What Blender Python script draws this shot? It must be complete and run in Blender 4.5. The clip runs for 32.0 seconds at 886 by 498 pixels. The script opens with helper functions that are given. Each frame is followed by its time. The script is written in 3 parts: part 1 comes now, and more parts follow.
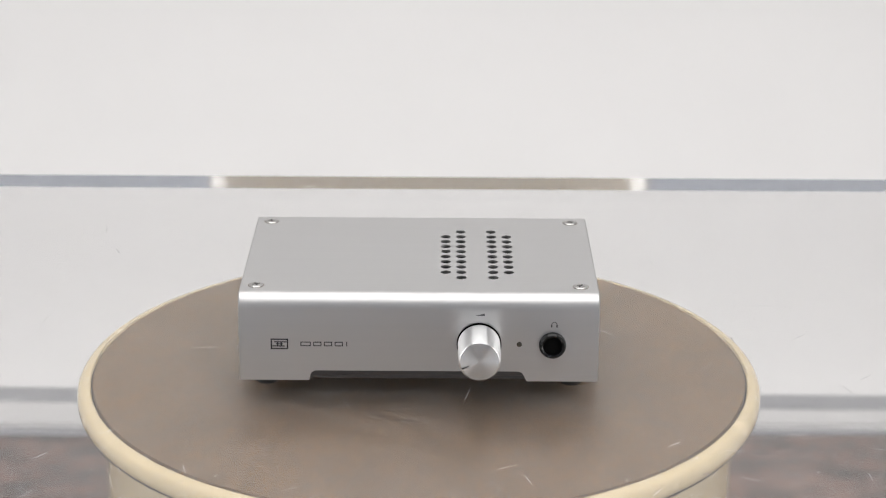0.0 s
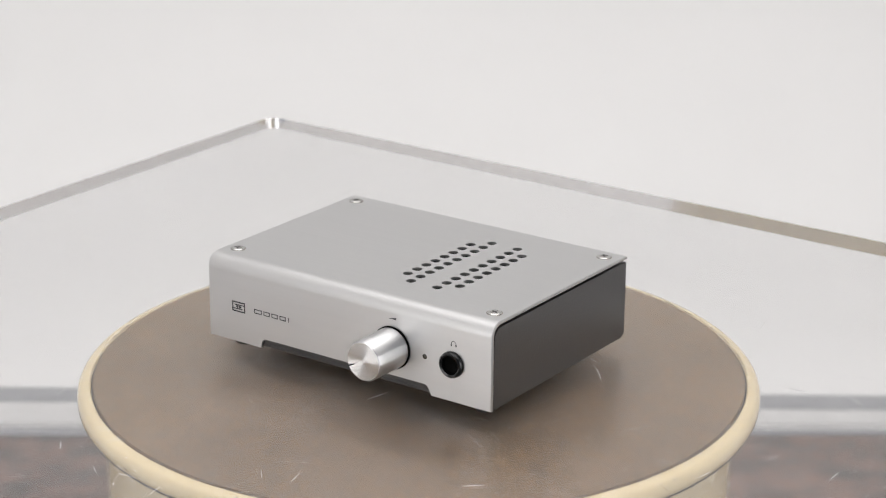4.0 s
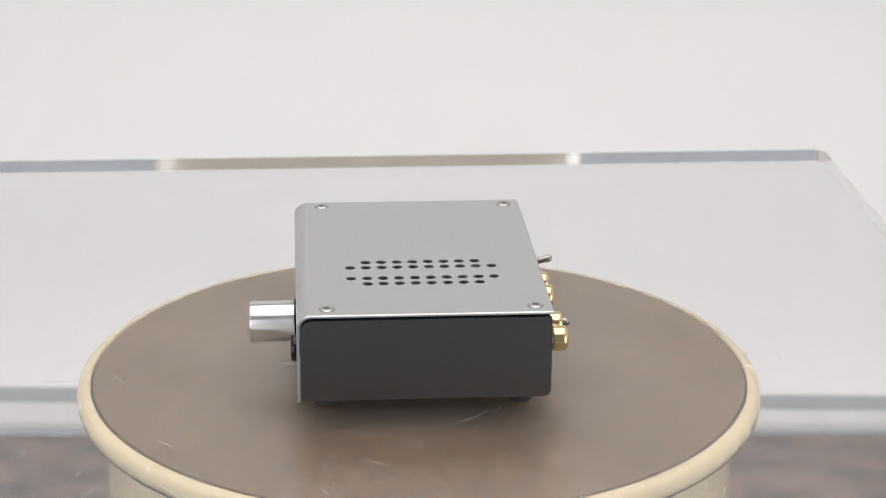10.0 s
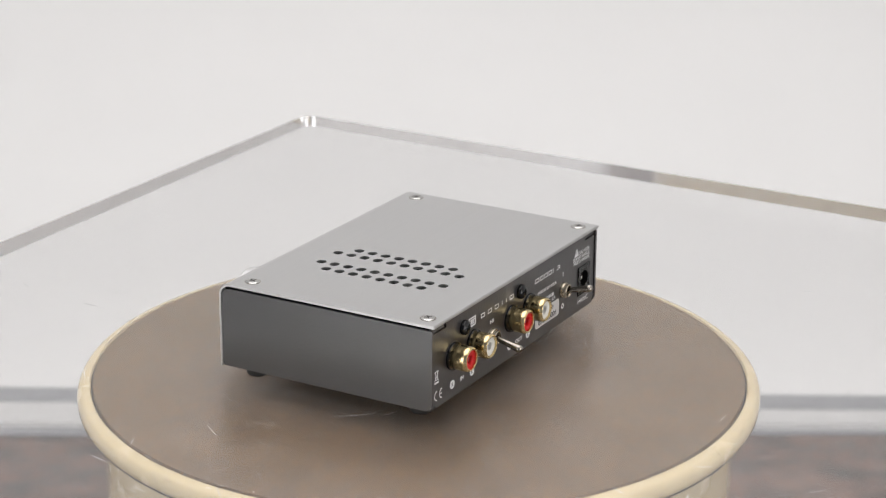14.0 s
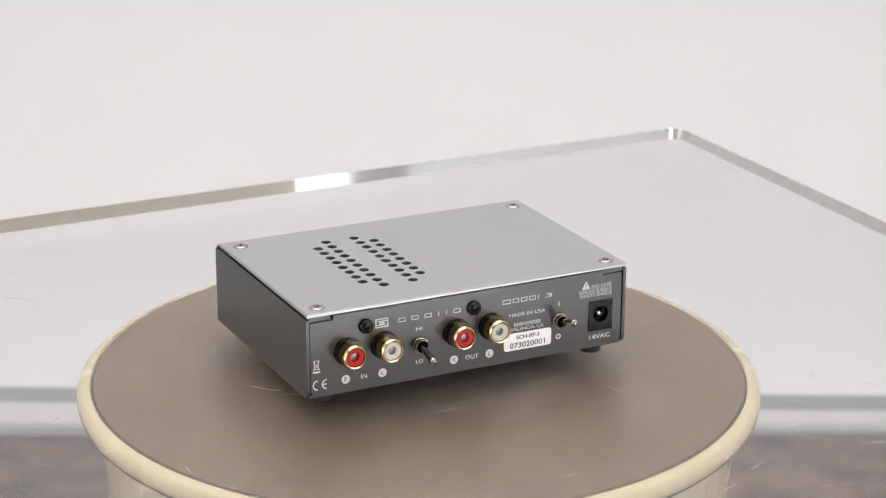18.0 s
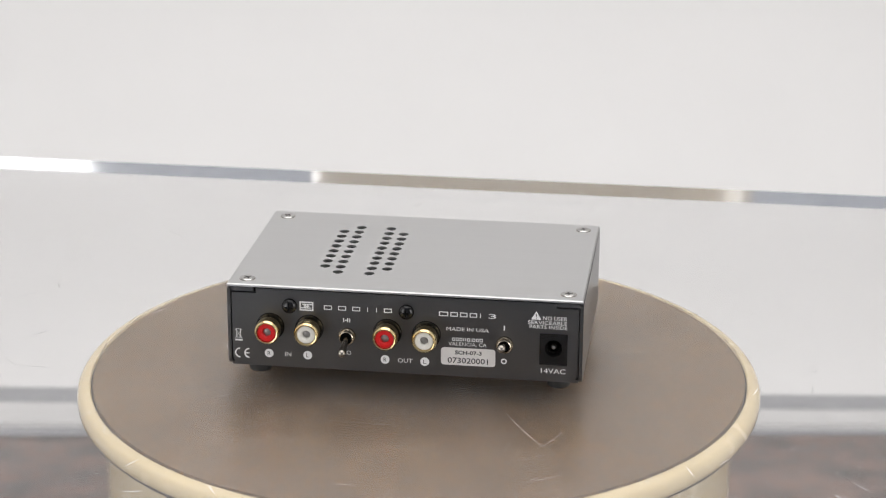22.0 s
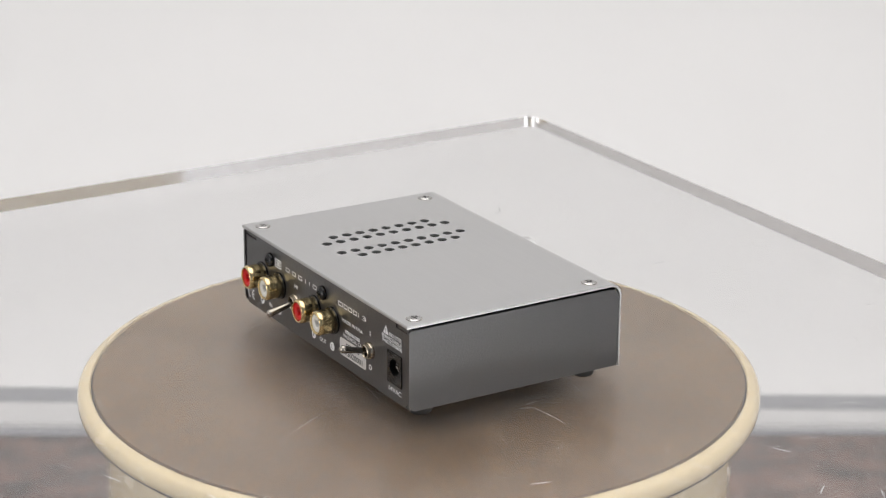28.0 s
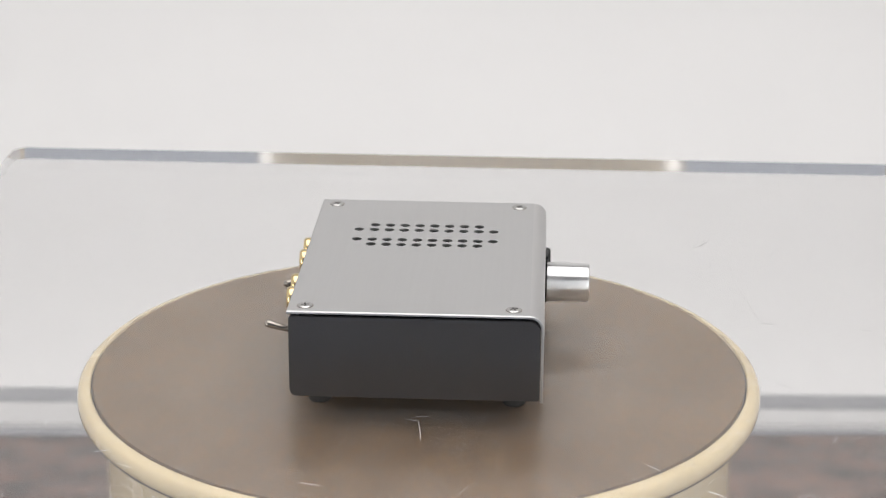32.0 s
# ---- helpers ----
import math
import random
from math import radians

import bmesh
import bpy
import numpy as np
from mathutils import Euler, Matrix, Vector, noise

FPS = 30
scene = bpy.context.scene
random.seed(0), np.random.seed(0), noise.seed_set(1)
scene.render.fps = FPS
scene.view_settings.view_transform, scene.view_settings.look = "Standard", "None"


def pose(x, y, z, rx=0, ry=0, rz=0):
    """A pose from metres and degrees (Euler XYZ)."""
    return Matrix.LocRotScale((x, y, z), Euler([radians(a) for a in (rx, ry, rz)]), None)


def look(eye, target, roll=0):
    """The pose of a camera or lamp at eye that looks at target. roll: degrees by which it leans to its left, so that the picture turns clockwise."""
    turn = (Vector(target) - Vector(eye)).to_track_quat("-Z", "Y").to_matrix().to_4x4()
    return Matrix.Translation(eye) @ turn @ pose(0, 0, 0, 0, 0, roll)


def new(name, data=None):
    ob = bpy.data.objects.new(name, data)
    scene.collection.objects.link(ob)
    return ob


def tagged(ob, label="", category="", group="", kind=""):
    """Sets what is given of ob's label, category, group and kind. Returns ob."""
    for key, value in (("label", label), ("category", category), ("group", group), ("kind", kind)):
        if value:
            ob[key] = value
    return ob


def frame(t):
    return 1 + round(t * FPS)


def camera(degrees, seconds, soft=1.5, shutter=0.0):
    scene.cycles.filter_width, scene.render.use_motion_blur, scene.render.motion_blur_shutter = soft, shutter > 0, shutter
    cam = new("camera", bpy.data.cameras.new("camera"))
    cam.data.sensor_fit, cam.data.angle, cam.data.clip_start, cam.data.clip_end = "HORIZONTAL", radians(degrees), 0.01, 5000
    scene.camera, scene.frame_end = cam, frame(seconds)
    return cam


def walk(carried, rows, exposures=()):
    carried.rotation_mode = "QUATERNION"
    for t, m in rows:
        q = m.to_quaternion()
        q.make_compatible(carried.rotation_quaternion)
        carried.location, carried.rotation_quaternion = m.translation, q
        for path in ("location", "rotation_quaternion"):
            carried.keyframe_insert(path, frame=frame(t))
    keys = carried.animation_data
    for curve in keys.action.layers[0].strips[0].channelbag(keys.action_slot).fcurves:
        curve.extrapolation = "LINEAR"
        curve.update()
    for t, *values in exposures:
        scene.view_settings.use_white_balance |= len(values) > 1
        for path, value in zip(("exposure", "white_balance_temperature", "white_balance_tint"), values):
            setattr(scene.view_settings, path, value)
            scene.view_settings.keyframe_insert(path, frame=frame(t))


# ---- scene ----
# ------------------------------------------------------------------ camera
cam = camera(23.305, 32.0, soft=1.15)
cam.data.dof.use_dof = True
cam.data.dof.focus_distance = 0.765
cam.data.dof.aperture_fstop = 22
EYE = Vector((0.0, -0.7510, 0.2970))
AIM = Vector((0.01048, 0.94559, -0.32519))
walk(cam, [(0, look(EYE, EYE + AIM, 0.341)), (32, look(EYE, EYE + AIM, 0.341))])

# how far the turntable has turned: seconds, degrees
TURN = [(0, -0.64), (1, -9.44), (2, -18.22), (3, -27.20), (6, -52.70), (7, -61.37), (8, -69.93), (9, -78.25), (10, -86.50),
        (11, -94.86), (12, -103.22), (13, -111.60), (14, -120.25), (17, -145.67), (18, -154.15), (19, -162.74), (20, -171.20),
        (21, -179.66), (22, -188.20), (23, -196.90), (24, -205.45), (25, -214.00), (28, -239.57), (29, -248.06), (30, -256.42),
        (31, -264.85), (32, -273.42)]

# ------------------------------------------------------------------ light
world = bpy.data.worlds.new("room_air")
scene.world = world
world.use_nodes = True
world.node_tree.nodes["Background"].inputs[0].default_value = (0.80, 0.90, 1.0, 1)
world.node_tree.nodes["Background"].inputs[1].default_value = 0.15
scene.view_settings.exposure = -0.12


def area_lamp(name, place, target, w, h, power, colour):
    data = bpy.data.lights.new(name, "AREA")
    data.shape, data.size, data.size_y, data.energy, data.color = "RECTANGLE", w, h, power, colour
    ob = new(name, data)
    ob.matrix_world = look(place, target)
    return tagged(ob, label="white softbox lamp beside the photo table", category="studio lamp", kind="structure")


area_lamp("overhead_softbox", (0.0, -0.10, 1.95), (0, -0.10, 0), 2.2, 2.6, 47, (1.0, 0.985, 0.982))
area_lamp("softbox_west", (-0.692, -0.659, 0.0125), (0.0, 0.03, 0.0025), 0.385, 0.795, 3.5, (1.0, 0.99, 0.985))
area_lamp("softbox_east", (0.685, -0.670, 0.0125), (0.0, 0.03, 0.0025), 0.36, 0.795, 4.1, (1.0, 0.99, 0.985))


# ------------------------------------------------------------------ materials
HAZE_LOW, HAZE_HIGH, RUB = 0.002, 0.018, 0.10     # cover of the wear on the acrylic
BOARD_COLOUR = (0.113, 0.0655, 0.0265)


def material(name, colour, rough=0.5, metal=0.0, vary=0.0, scale=40.0, bump=0.0, bump_scale=400.0,
             stretch=(1, 1, 1), rough_vary=0.0, colour2=None, coat=0.0, spec=0.5, detail=6, grain=0.65, ramp=(0.32, 0.68)):
    """Principled surface, uneven at two scales: stains (scale) and grain (bump_scale)."""
    m = bpy.data.materials.new(name)
    m.use_nodes = True
    nt = m.node_tree
    bs = nt.nodes["Principled BSDF"]
    bs.inputs["Base Color"].default_value = (*colour, 1)
    bs.inputs["Roughness"].default_value = rough
    bs.inputs["Metallic"].default_value = metal
    bs.inputs["Coat Weight"].default_value = coat
    bs.inputs["Specular IOR Level"].default_value = spec
    tc = nt.nodes.new("ShaderNodeTexCoord")
    mp = nt.nodes.new("ShaderNodeMapping")
    mp.inputs["Scale"].default_value = stretch
    nt.links.new(tc.outputs["Object"], mp.inputs[0])
    if vary > 0 or colour2:
        n1 = nt.nodes.new("ShaderNodeTexNoise")
        n1.inputs["Scale"].default_value = scale
        n1.inputs["Detail"].default_value = detail
        n1.inputs["Roughness"].default_value = grain
        nt.links.new(mp.outputs[0], n1.inputs["Vector"])
        cr = nt.nodes.new("ShaderNodeValToRGB")
        lo = colour2 if colour2 else tuple(c * (1 - vary) for c in colour)
        hi = tuple(min(1, c * (1 + vary)) for c in colour)
        cr.color_ramp.elements[0].position, cr.color_ramp.elements[1].position = ramp
        cr.color_ramp.elements[0].color, cr.color_ramp.elements[1].color = (*lo, 1), (*hi, 1)
        nt.links.new(n1.outputs["Fac"], cr.inputs[0])
        nt.links.new(cr.outputs[0], bs.inputs["Base Color"])
    if bump > 0 or rough_vary > 0:
        n2 = nt.nodes.new("ShaderNodeTexNoise")
        n2.inputs["Scale"].default_value = bump_scale
        n2.inputs["Detail"].default_value = 3
        nt.links.new(mp.outputs[0], n2.inputs["Vector"])
        if bump > 0:
            bp = nt.nodes.new("ShaderNodeBump")
            bp.inputs["Strength"].default_value = bump
            bp.inputs["Distance"].default_value = 0.0003
            nt.links.new(n2.outputs["Fac"], bp.inputs["Height"])
            nt.links.new(bp.outputs[0], bs.inputs["Normal"])
        if rough_vary > 0:
            mr = nt.nodes.new("ShaderNodeMapRange")
            mr.inputs["To Min"].default_value = max(0.02, rough - rough_vary)
            mr.inputs["To Max"].default_value = min(1, rough + rough_vary)
            nt.links.new(n2.outputs["Fac"], mr.inputs[0])
            nt.links.new(mr.outputs[0], bs.inputs["Roughness"])
    return m


def brushed(m, amount):
    """Brush marks along the object's x: the sheen spreads across them."""
    nt = m.node_tree
    bs = nt.nodes["Principled BSDF"]
    way = nt.nodes.new("ShaderNodeCombineXYZ")
    way.inputs[0].default_value = 1.0
    vt = nt.nodes.new("ShaderNodeVectorTransform")
    vt.vector_type, vt.convert_from, vt.convert_to = "VECTOR", "OBJECT", "WORLD"
    nt.links.new(way.outputs[0], vt.inputs[0])
    nt.links.new(vt.outputs[0], bs.inputs["Tangent"])
    bs.inputs["Anisotropic"].default_value = amount
    bs.inputs["Anisotropic Rotation"].default_value = 0.25
    return m


def spun(name, colour, rough):
    """Turned aluminium, its sheen spread across the lathe marks."""
    m = material(name, colour, rough, 1.0)
    nt = m.node_tree
    bs = nt.nodes["Principled BSDF"]
    tg = nt.nodes.new("ShaderNodeTangent")
    tg.direction_type, tg.axis = "RADIAL", "Y"
    nt.links.new(tg.outputs[0], bs.inputs["Tangent"])
    bs.inputs["Anisotropic"].default_value = 1.0
    bs.inputs["Anisotropic Rotation"].default_value = 0.25
    return m


def noise_node(nt, vector, scale, detail, rough=0.6):
    n = nt.nodes.new("ShaderNodeTexNoise")
    n.inputs["Scale"].default_value, n.inputs["Detail"].default_value, n.inputs["Roughness"].default_value = scale, detail, rough
    nt.links.new(vector, n.inputs["Vector"])
    return n.outputs["Fac"]


def span(nt, value, lo, hi, a, b):
    """Maps lo..hi to a..b, clamped."""
    mr = nt.nodes.new("ShaderNodeMapRange")
    for k, v in (("From Min", lo), ("From Max", hi), ("To Min", a), ("To Max", b)):
        mr.inputs[k].default_value = v
    nt.links.new(value, mr.inputs[0])
    return mr.outputs[0]


def calc(nt, op, a, b):
    n = nt.nodes.new("ShaderNodeMath")
    n.operation = op
    for k, v in enumerate((a, b)):
        if isinstance(v, (int, float)):
            n.inputs[k].default_value = v
        else:
            nt.links.new(v, n.inputs[k])
    return n.outputs[0]


def acrylic_face():
    """Scuffed face of the sheet: clear to look through, with a thin uneven haze of wear, a middle haze that lifts the
    shadow there, and a blurred gloss.
    """
    m = bpy.data.materials.new("scuffed_acrylic_face")
    m.use_nodes = True
    nt = m.node_tree
    nt.nodes.remove(nt.nodes["Principled BSDF"])
    tc = nt.nodes.new("ShaderNodeTexCoord").outputs["Object"]
    clear = nt.nodes.new("ShaderNodeBsdfRefraction")
    clear.inputs["Color"].default_value = (0.965, 0.965, 0.965, 1)
    clear.inputs["Roughness"].default_value, clear.inputs["IOR"].default_value = 0.0, 1.49
    gloss = nt.nodes.new("ShaderNodeBsdfGlossy")
    gloss.inputs["Roughness"].default_value = 0.26
    haze = nt.nodes.new("ShaderNodeBsdfDiffuse")
    haze.inputs["Color"].default_value = (0.86, 0.85, 0.85, 1)
    # rubbed streaks in three directions, clouded
    streaks = None
    for turn, along, across in ((12, 34, 700), (68, 26, 900), (131, 40, 760)):
        mp = nt.nodes.new("ShaderNodeMapping")
        mp.inputs["Rotation"].default_value = (0, 0, radians(turn))
        mp.inputs["Scale"].default_value = (along, across, 1)
        nt.links.new(tc, mp.inputs[0])
        one = span(nt, noise_node(nt, mp.outputs[0], 1.0, 3, 0.7), 0.585, 0.68, 0.0, 1.0)
        streaks = one if streaks is None else calc(nt, "MAXIMUM", streaks, one)
    cloud = span(nt, noise_node(nt, tc, 26, 5, 0.65), 0.34, 0.72, HAZE_LOW, HAZE_HIGH)
    rub = calc(nt, "MULTIPLY", streaks, span(nt, noise_node(nt, tc, 45, 3, 0.6), 0.40, 0.66, 0.0, RUB))
    # extra haze over the rubbed middle, painted in to lighten the amplifier's shadow
    far = nt.nodes.new("ShaderNodeVectorMath")
    far.operation = "LENGTH"
    nt.links.new(tc, far.inputs[0])
    middle = calc(nt, "MULTIPLY", span(nt, far.outputs["Value"], 0.045, 0.105, 0.042, 0.0), span(nt, noise_node(nt, tc, 70, 5, 0.7), 0.36, 0.64, 0.25, 1.0))
    worn = nt.nodes.new("ShaderNodeMixShader")
    nt.links.new(calc(nt, "ADD", calc(nt, "ADD", cloud, middle), rub), worn.inputs[0])
    nt.links.new(clear.outputs[0], worn.inputs[1])
    nt.links.new(haze.outputs[0], worn.inputs[2])
    fr = nt.nodes.new("ShaderNodeFresnel")
    fr.inputs["IOR"].default_value = 1.49
    mix = nt.nodes.new("ShaderNodeMixShader")
    nt.links.new(calc(nt, "MULTIPLY", fr.outputs[0], 0.75), mix.inputs[0])
    nt.links.new(worn.outputs[0], mix.inputs[1])
    nt.links.new(gloss.outputs[0], mix.inputs[2])
    nt.links.new(mix.outputs[0], nt.nodes["Material Output"].inputs[0])
    return m


def hardboard():
    """Worn brown hardboard: clouded stains, fine fibre, dark and pale flecks."""
    m = material("worn_hardboard", (0.150, 0.098, 0.062), 0.62, bump=0.12, bump_scale=700)
    nt = m.node_tree
    tc = nt.nodes.new("ShaderNodeTexCoord").outputs["Object"]
    stain = span(nt, noise_node(nt, tc, 22, 4, 0.6), 0.30, 0.70, 0.86, 1.12)
    fibre = span(nt, noise_node(nt, tc, 330, 6, 0.85), 0.40, 0.60, 0.80, 1.20)
    fleck = span(nt, noise_node(nt, tc, 760, 2, 0.5), 0.66, 0.74, 1.0, 0.45)
    grain = span(nt, noise_node(nt, tc, 1000, 2, 0.6), 0.34, 0.66, 0.55, 1.45)
    mottle = span(nt, noise_node(nt, tc, 170, 4, 0.7), 0.36, 0.64, 0.86, 1.14)
    tone = calc(nt, "MULTIPLY", calc(nt, "MULTIPLY", stain, fibre), calc(nt, "MULTIPLY", fleck, calc(nt, "MULTIPLY", grain, mottle)))
    rgb = nt.nodes.new("ShaderNodeCombineColor")
    for k, c in enumerate(BOARD_COLOUR):
        nt.links.new(calc(nt, "MULTIPLY", tone, c), rgb.inputs[k])
    nt.links.new(rgb.outputs[0], nt.nodes["Principled BSDF"].inputs["Base Color"])
    return m


def powder_coat():
    """Grey powder coat with a soft orange-peel surface."""
    m = material("grey_powder_coat", (0.0150, 0.0140, 0.0145), 0.28, spec=1.0, vary=0.05, scale=300)
    nt = m.node_tree
    tc = nt.nodes.new("ShaderNodeTexCoord").outputs["Object"]
    peel = span(nt, noise_node(nt, tc, 1050, 3, 0.6), 0.36, 0.70, 0.0, 1.0)
    bp = nt.nodes.new("ShaderNodeBump")
    bp.inputs["Strength"].default_value, bp.inputs["Distance"].default_value = 0.12, 0.00022
    nt.links.new(peel, bp.inputs["Height"])
    bs = nt.nodes["Principled BSDF"]
    bs.inputs["Coat Weight"].default_value, bs.inputs["Coat Roughness"].default_value = 0.22, 0.32
    nt.links.new(bp.outputs[0], bs.inputs["Normal"])
    nt.links.new(bp.outputs[0], bs.inputs["Coat Normal"])
    return m


def acrylic_edge():
    """Sawn and polished edge of the sheet, slightly hazy."""
    m = bpy.data.materials.new("polished_acrylic_edge")
    m.use_nodes = True
    bs = m.node_tree.nodes["Principled BSDF"]
    bs.inputs["Base Color"].default_value = (0.97, 0.98, 0.98, 1)
    bs.inputs["Roughness"].default_value = 0.06
    bs.inputs["IOR"].default_value = 1.49
    bs.inputs["Transmission Weight"].default_value = 1.0
    return m


def dusty(name, colour, cover):
    """Dust and scuffs that let part of what is behind them through."""
    m = bpy.data.materials.new(name)
    m.use_nodes = True
    nt = m.node_tree
    bs = nt.nodes["Principled BSDF"]
    bs.inputs["Base Color"].default_value = (*colour, 1)
    bs.inputs["Roughness"].default_value = 0.6
    geo = nt.nodes.new("ShaderNodeNewGeometry")
    mr = nt.nodes.new("ShaderNodeMapRange")
    mr.inputs["To Min"].default_value, mr.inputs["To Max"].default_value = cover * 0.30, cover
    nt.links.new(geo.outputs["Random Per Island"], mr.inputs[0])
    nt.links.new(mr.outputs[0], bs.inputs["Alpha"])
    return m


# one aluminium: front toned lighter, edge darker, to match their lit brightness
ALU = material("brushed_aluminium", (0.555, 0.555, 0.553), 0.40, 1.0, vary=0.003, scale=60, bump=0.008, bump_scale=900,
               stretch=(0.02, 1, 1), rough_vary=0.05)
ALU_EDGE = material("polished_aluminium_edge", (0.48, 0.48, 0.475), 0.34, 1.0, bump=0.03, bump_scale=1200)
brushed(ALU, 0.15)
ALU_FRONT = brushed(material("brushed_aluminium_lit_front", (0.600, 0.595, 0.592), 0.42, 1.0, vary=0.014, scale=260, bump=0.02, bump_scale=1100,
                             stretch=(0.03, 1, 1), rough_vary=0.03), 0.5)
SCREW = material("zinc_plate", (0.48, 0.475, 0.46), 0.24, 1.0, bump=0.04, bump_scale=900)
KNOB = spun("turned_aluminium", (0.78, 0.78, 0.78), 0.30)
KNOB_FACE = spun("spun_aluminium", (0.78, 0.78, 0.78), 0.24)
CHROME = material("nickel_plate", (0.56, 0.55, 0.53), 0.24, 1.0, bump=0.02, bump_scale=800)
DARK_NICKEL = material("dark_nickel", (0.36, 0.33, 0.29), 0.18, 1.0, bump=0.02, bump_scale=800)
GOLD = material("gold_plate", (0.70, 0.56, 0.30), 0.17, 1.0, vary=0.03, scale=300, bump=0.02, bump_scale=700)
STEEL = powder_coat()
CONTACT = material("grey_contact", (0.30, 0.29, 0.28), 0.4, 0.8, bump=0.03, bump_scale=900)
YELLOWED = material("yellowed_nickel", (0.44, 0.39, 0.31), 0.2, 1.0, bump=0.02, bump_scale=900)
# the recess's shade is put into this colour; the cross stands proud
SLOT = material("slot_shade", (0.07, 0.068, 0.065), 0.45, 1.0, bump=0.03, bump_scale=900)
BLACK = material("black_plastic", (0.004, 0.004, 0.0045), 0.16, spec=0.40, bump=0.05, bump_scale=900)
# near-black that stands for the shade inside gaps, holes and slots
PIT = material("hollow_shade", (0.003, 0.003, 0.003), 0.9, spec=0.05, vary=0.2, scale=200)
RUBBER = material("black_rubber", (0.011, 0.0105, 0.010), 0.6, bump=0.15, bump_scale=900)
RED = material("red_plastic", (0.46, 0.004, 0.005), 0.40, spec=0.3, bump=0.03, bump_scale=600)
WHITE = material("white_plastic", (0.58, 0.565, 0.52), 0.32, bump=0.03, bump_scale=600)
INK_B = material("black_ink", (0.02, 0.02, 0.025), 0.45, vary=0.1, scale=800)
INK_W = material("white_ink", (0.68, 0.68, 0.68), 0.5, vary=0.04, scale=800)
LABEL = material("silver_label", (0.74, 0.73, 0.72), 0.42, 0.75, vary=0.03, scale=300)
LENS = material("lamp_lens", (0.045, 0.038, 0.03), 0.25, vary=0.1, scale=900)
ACRYLIC, ACRYLIC_EDGE = acrylic_face(), acrylic_edge()
SCUFF = dusty("scratched_acrylic", (0.95, 0.94, 0.93), 1.0)
HAIRLINE = dusty("hairline_scratches", (0.92, 0.92, 0.92), 0.80)
CREAM = material("cream_paint", (0.530, 0.430, 0.262), 0.26, vary=0.07, scale=25, bump=0.08, bump_scale=90,
                 rough_vary=0.05, coat=0.6)
CHIP = material("chipped_paint", (0.16, 0.12, 0.08), 0.8, vary=0.4, scale=500)
# brown that stands for the shade where the rim overhangs the drum
SEAM_SHADE = material("brown_seam_shade", (0.055, 0.040, 0.026), 0.8, vary=0.3, scale=200)
BOARD = hardboard()
FLOOR = material("weathered_brown_wood", (0.165, 0.092, 0.066), 0.5, scale=26, stretch=(0.7, 1.2, 1), vary=0.3, detail=10, grain=0.80,
                 colour2=(0.012, 0.005, 0.004), bump=0.3, bump_scale=60, ramp=(0.40, 0.62))
PAPER = material("white_paper", (0.83, 0.825, 0.82), 0.75, vary=0.012, scale=5, bump=0.05, bump_scale=300)
PAPER_TONE = material("pale_grey_tone", (0.62, 0.615, 0.61), 0.6, vary=0.04, scale=30, bump=0.05, bump_scale=300)
GREY_BAND = material("grey_strip", (0.27, 0.275, 0.29), 0.5, vary=0.10, scale=60, bump=0.1, bump_scale=300)
BLUE_TINT = material("slate_blue_tint", (0.30, 0.335, 0.40), 0.8, vary=0.15, scale=20, bump=0.3, bump_scale=200)
WALL = material("white_wall_paint", (0.75, 0.745, 0.74), 0.85, vary=0.02, scale=3, bump=0.1, bump_scale=200)
DIM_WALL = material("slate_blue_wall_paint", (0.42, 0.45, 0.50), 0.85, vary=0.05, scale=3, bump=0.1, bump_scale=200)


# ------------------------------------------------------------------ mesh helpers
def part(name, bm, mat, parent=None, label="", smooth=None):
    """Links a bmesh as one mesh object, under a thing or a part. smooth: degrees below which edges are smooth."""
    bm.normal_update()
    if smooth:
        for f in bm.faces:
            f.smooth = True
        for e in bm.edges:
            if len(e.link_faces) == 2:
                e.smooth = e.calc_face_angle(0) < radians(smooth)
    me = bpy.data.meshes.new(name)
    bm.to_mesh(me)
    bm.free()
    for m in mat if isinstance(mat, (list, tuple)) else [mat]:
        me.materials.append(m)
    ob = new(name, me)
    if parent:
        ob.parent = parent
    if label:
        tagged(ob, label)
    return ob


def box(x0, x1, y0, y1, z0, z1, bevel=0.0, seg=2, bm=None):
    b = bmesh.new()
    bmesh.ops.create_cube(b, size=1)
    for v in b.verts:
        v.co = Vector((x0 + (v.co.x + 0.5) * (x1 - x0), y0 + (v.co.y + 0.5) * (y1 - y0), z0 + (v.co.z + 0.5) * (z1 - z0)))
    if bevel:
        bmesh.ops.bevel(b, geom=b.edges[:], offset=bevel, segments=seg, affect="EDGES", profile=0.5)
    if bm is None:
        return b
    return merge(bm, b)


def merge(bm, other, m=None, mat=None):
    """Adds other to bm, and frees other."""
    other.verts.index_update()
    made = [bm.verts.new(m @ v.co if m else v.co.copy()) for v in other.verts]
    for f in other.faces:
        g = bm.faces.new([made[v.index] for v in f.verts])
        g.smooth = f.smooth
        g.material_index = f.material_index if mat is None else mat
    other.free()
    return bm


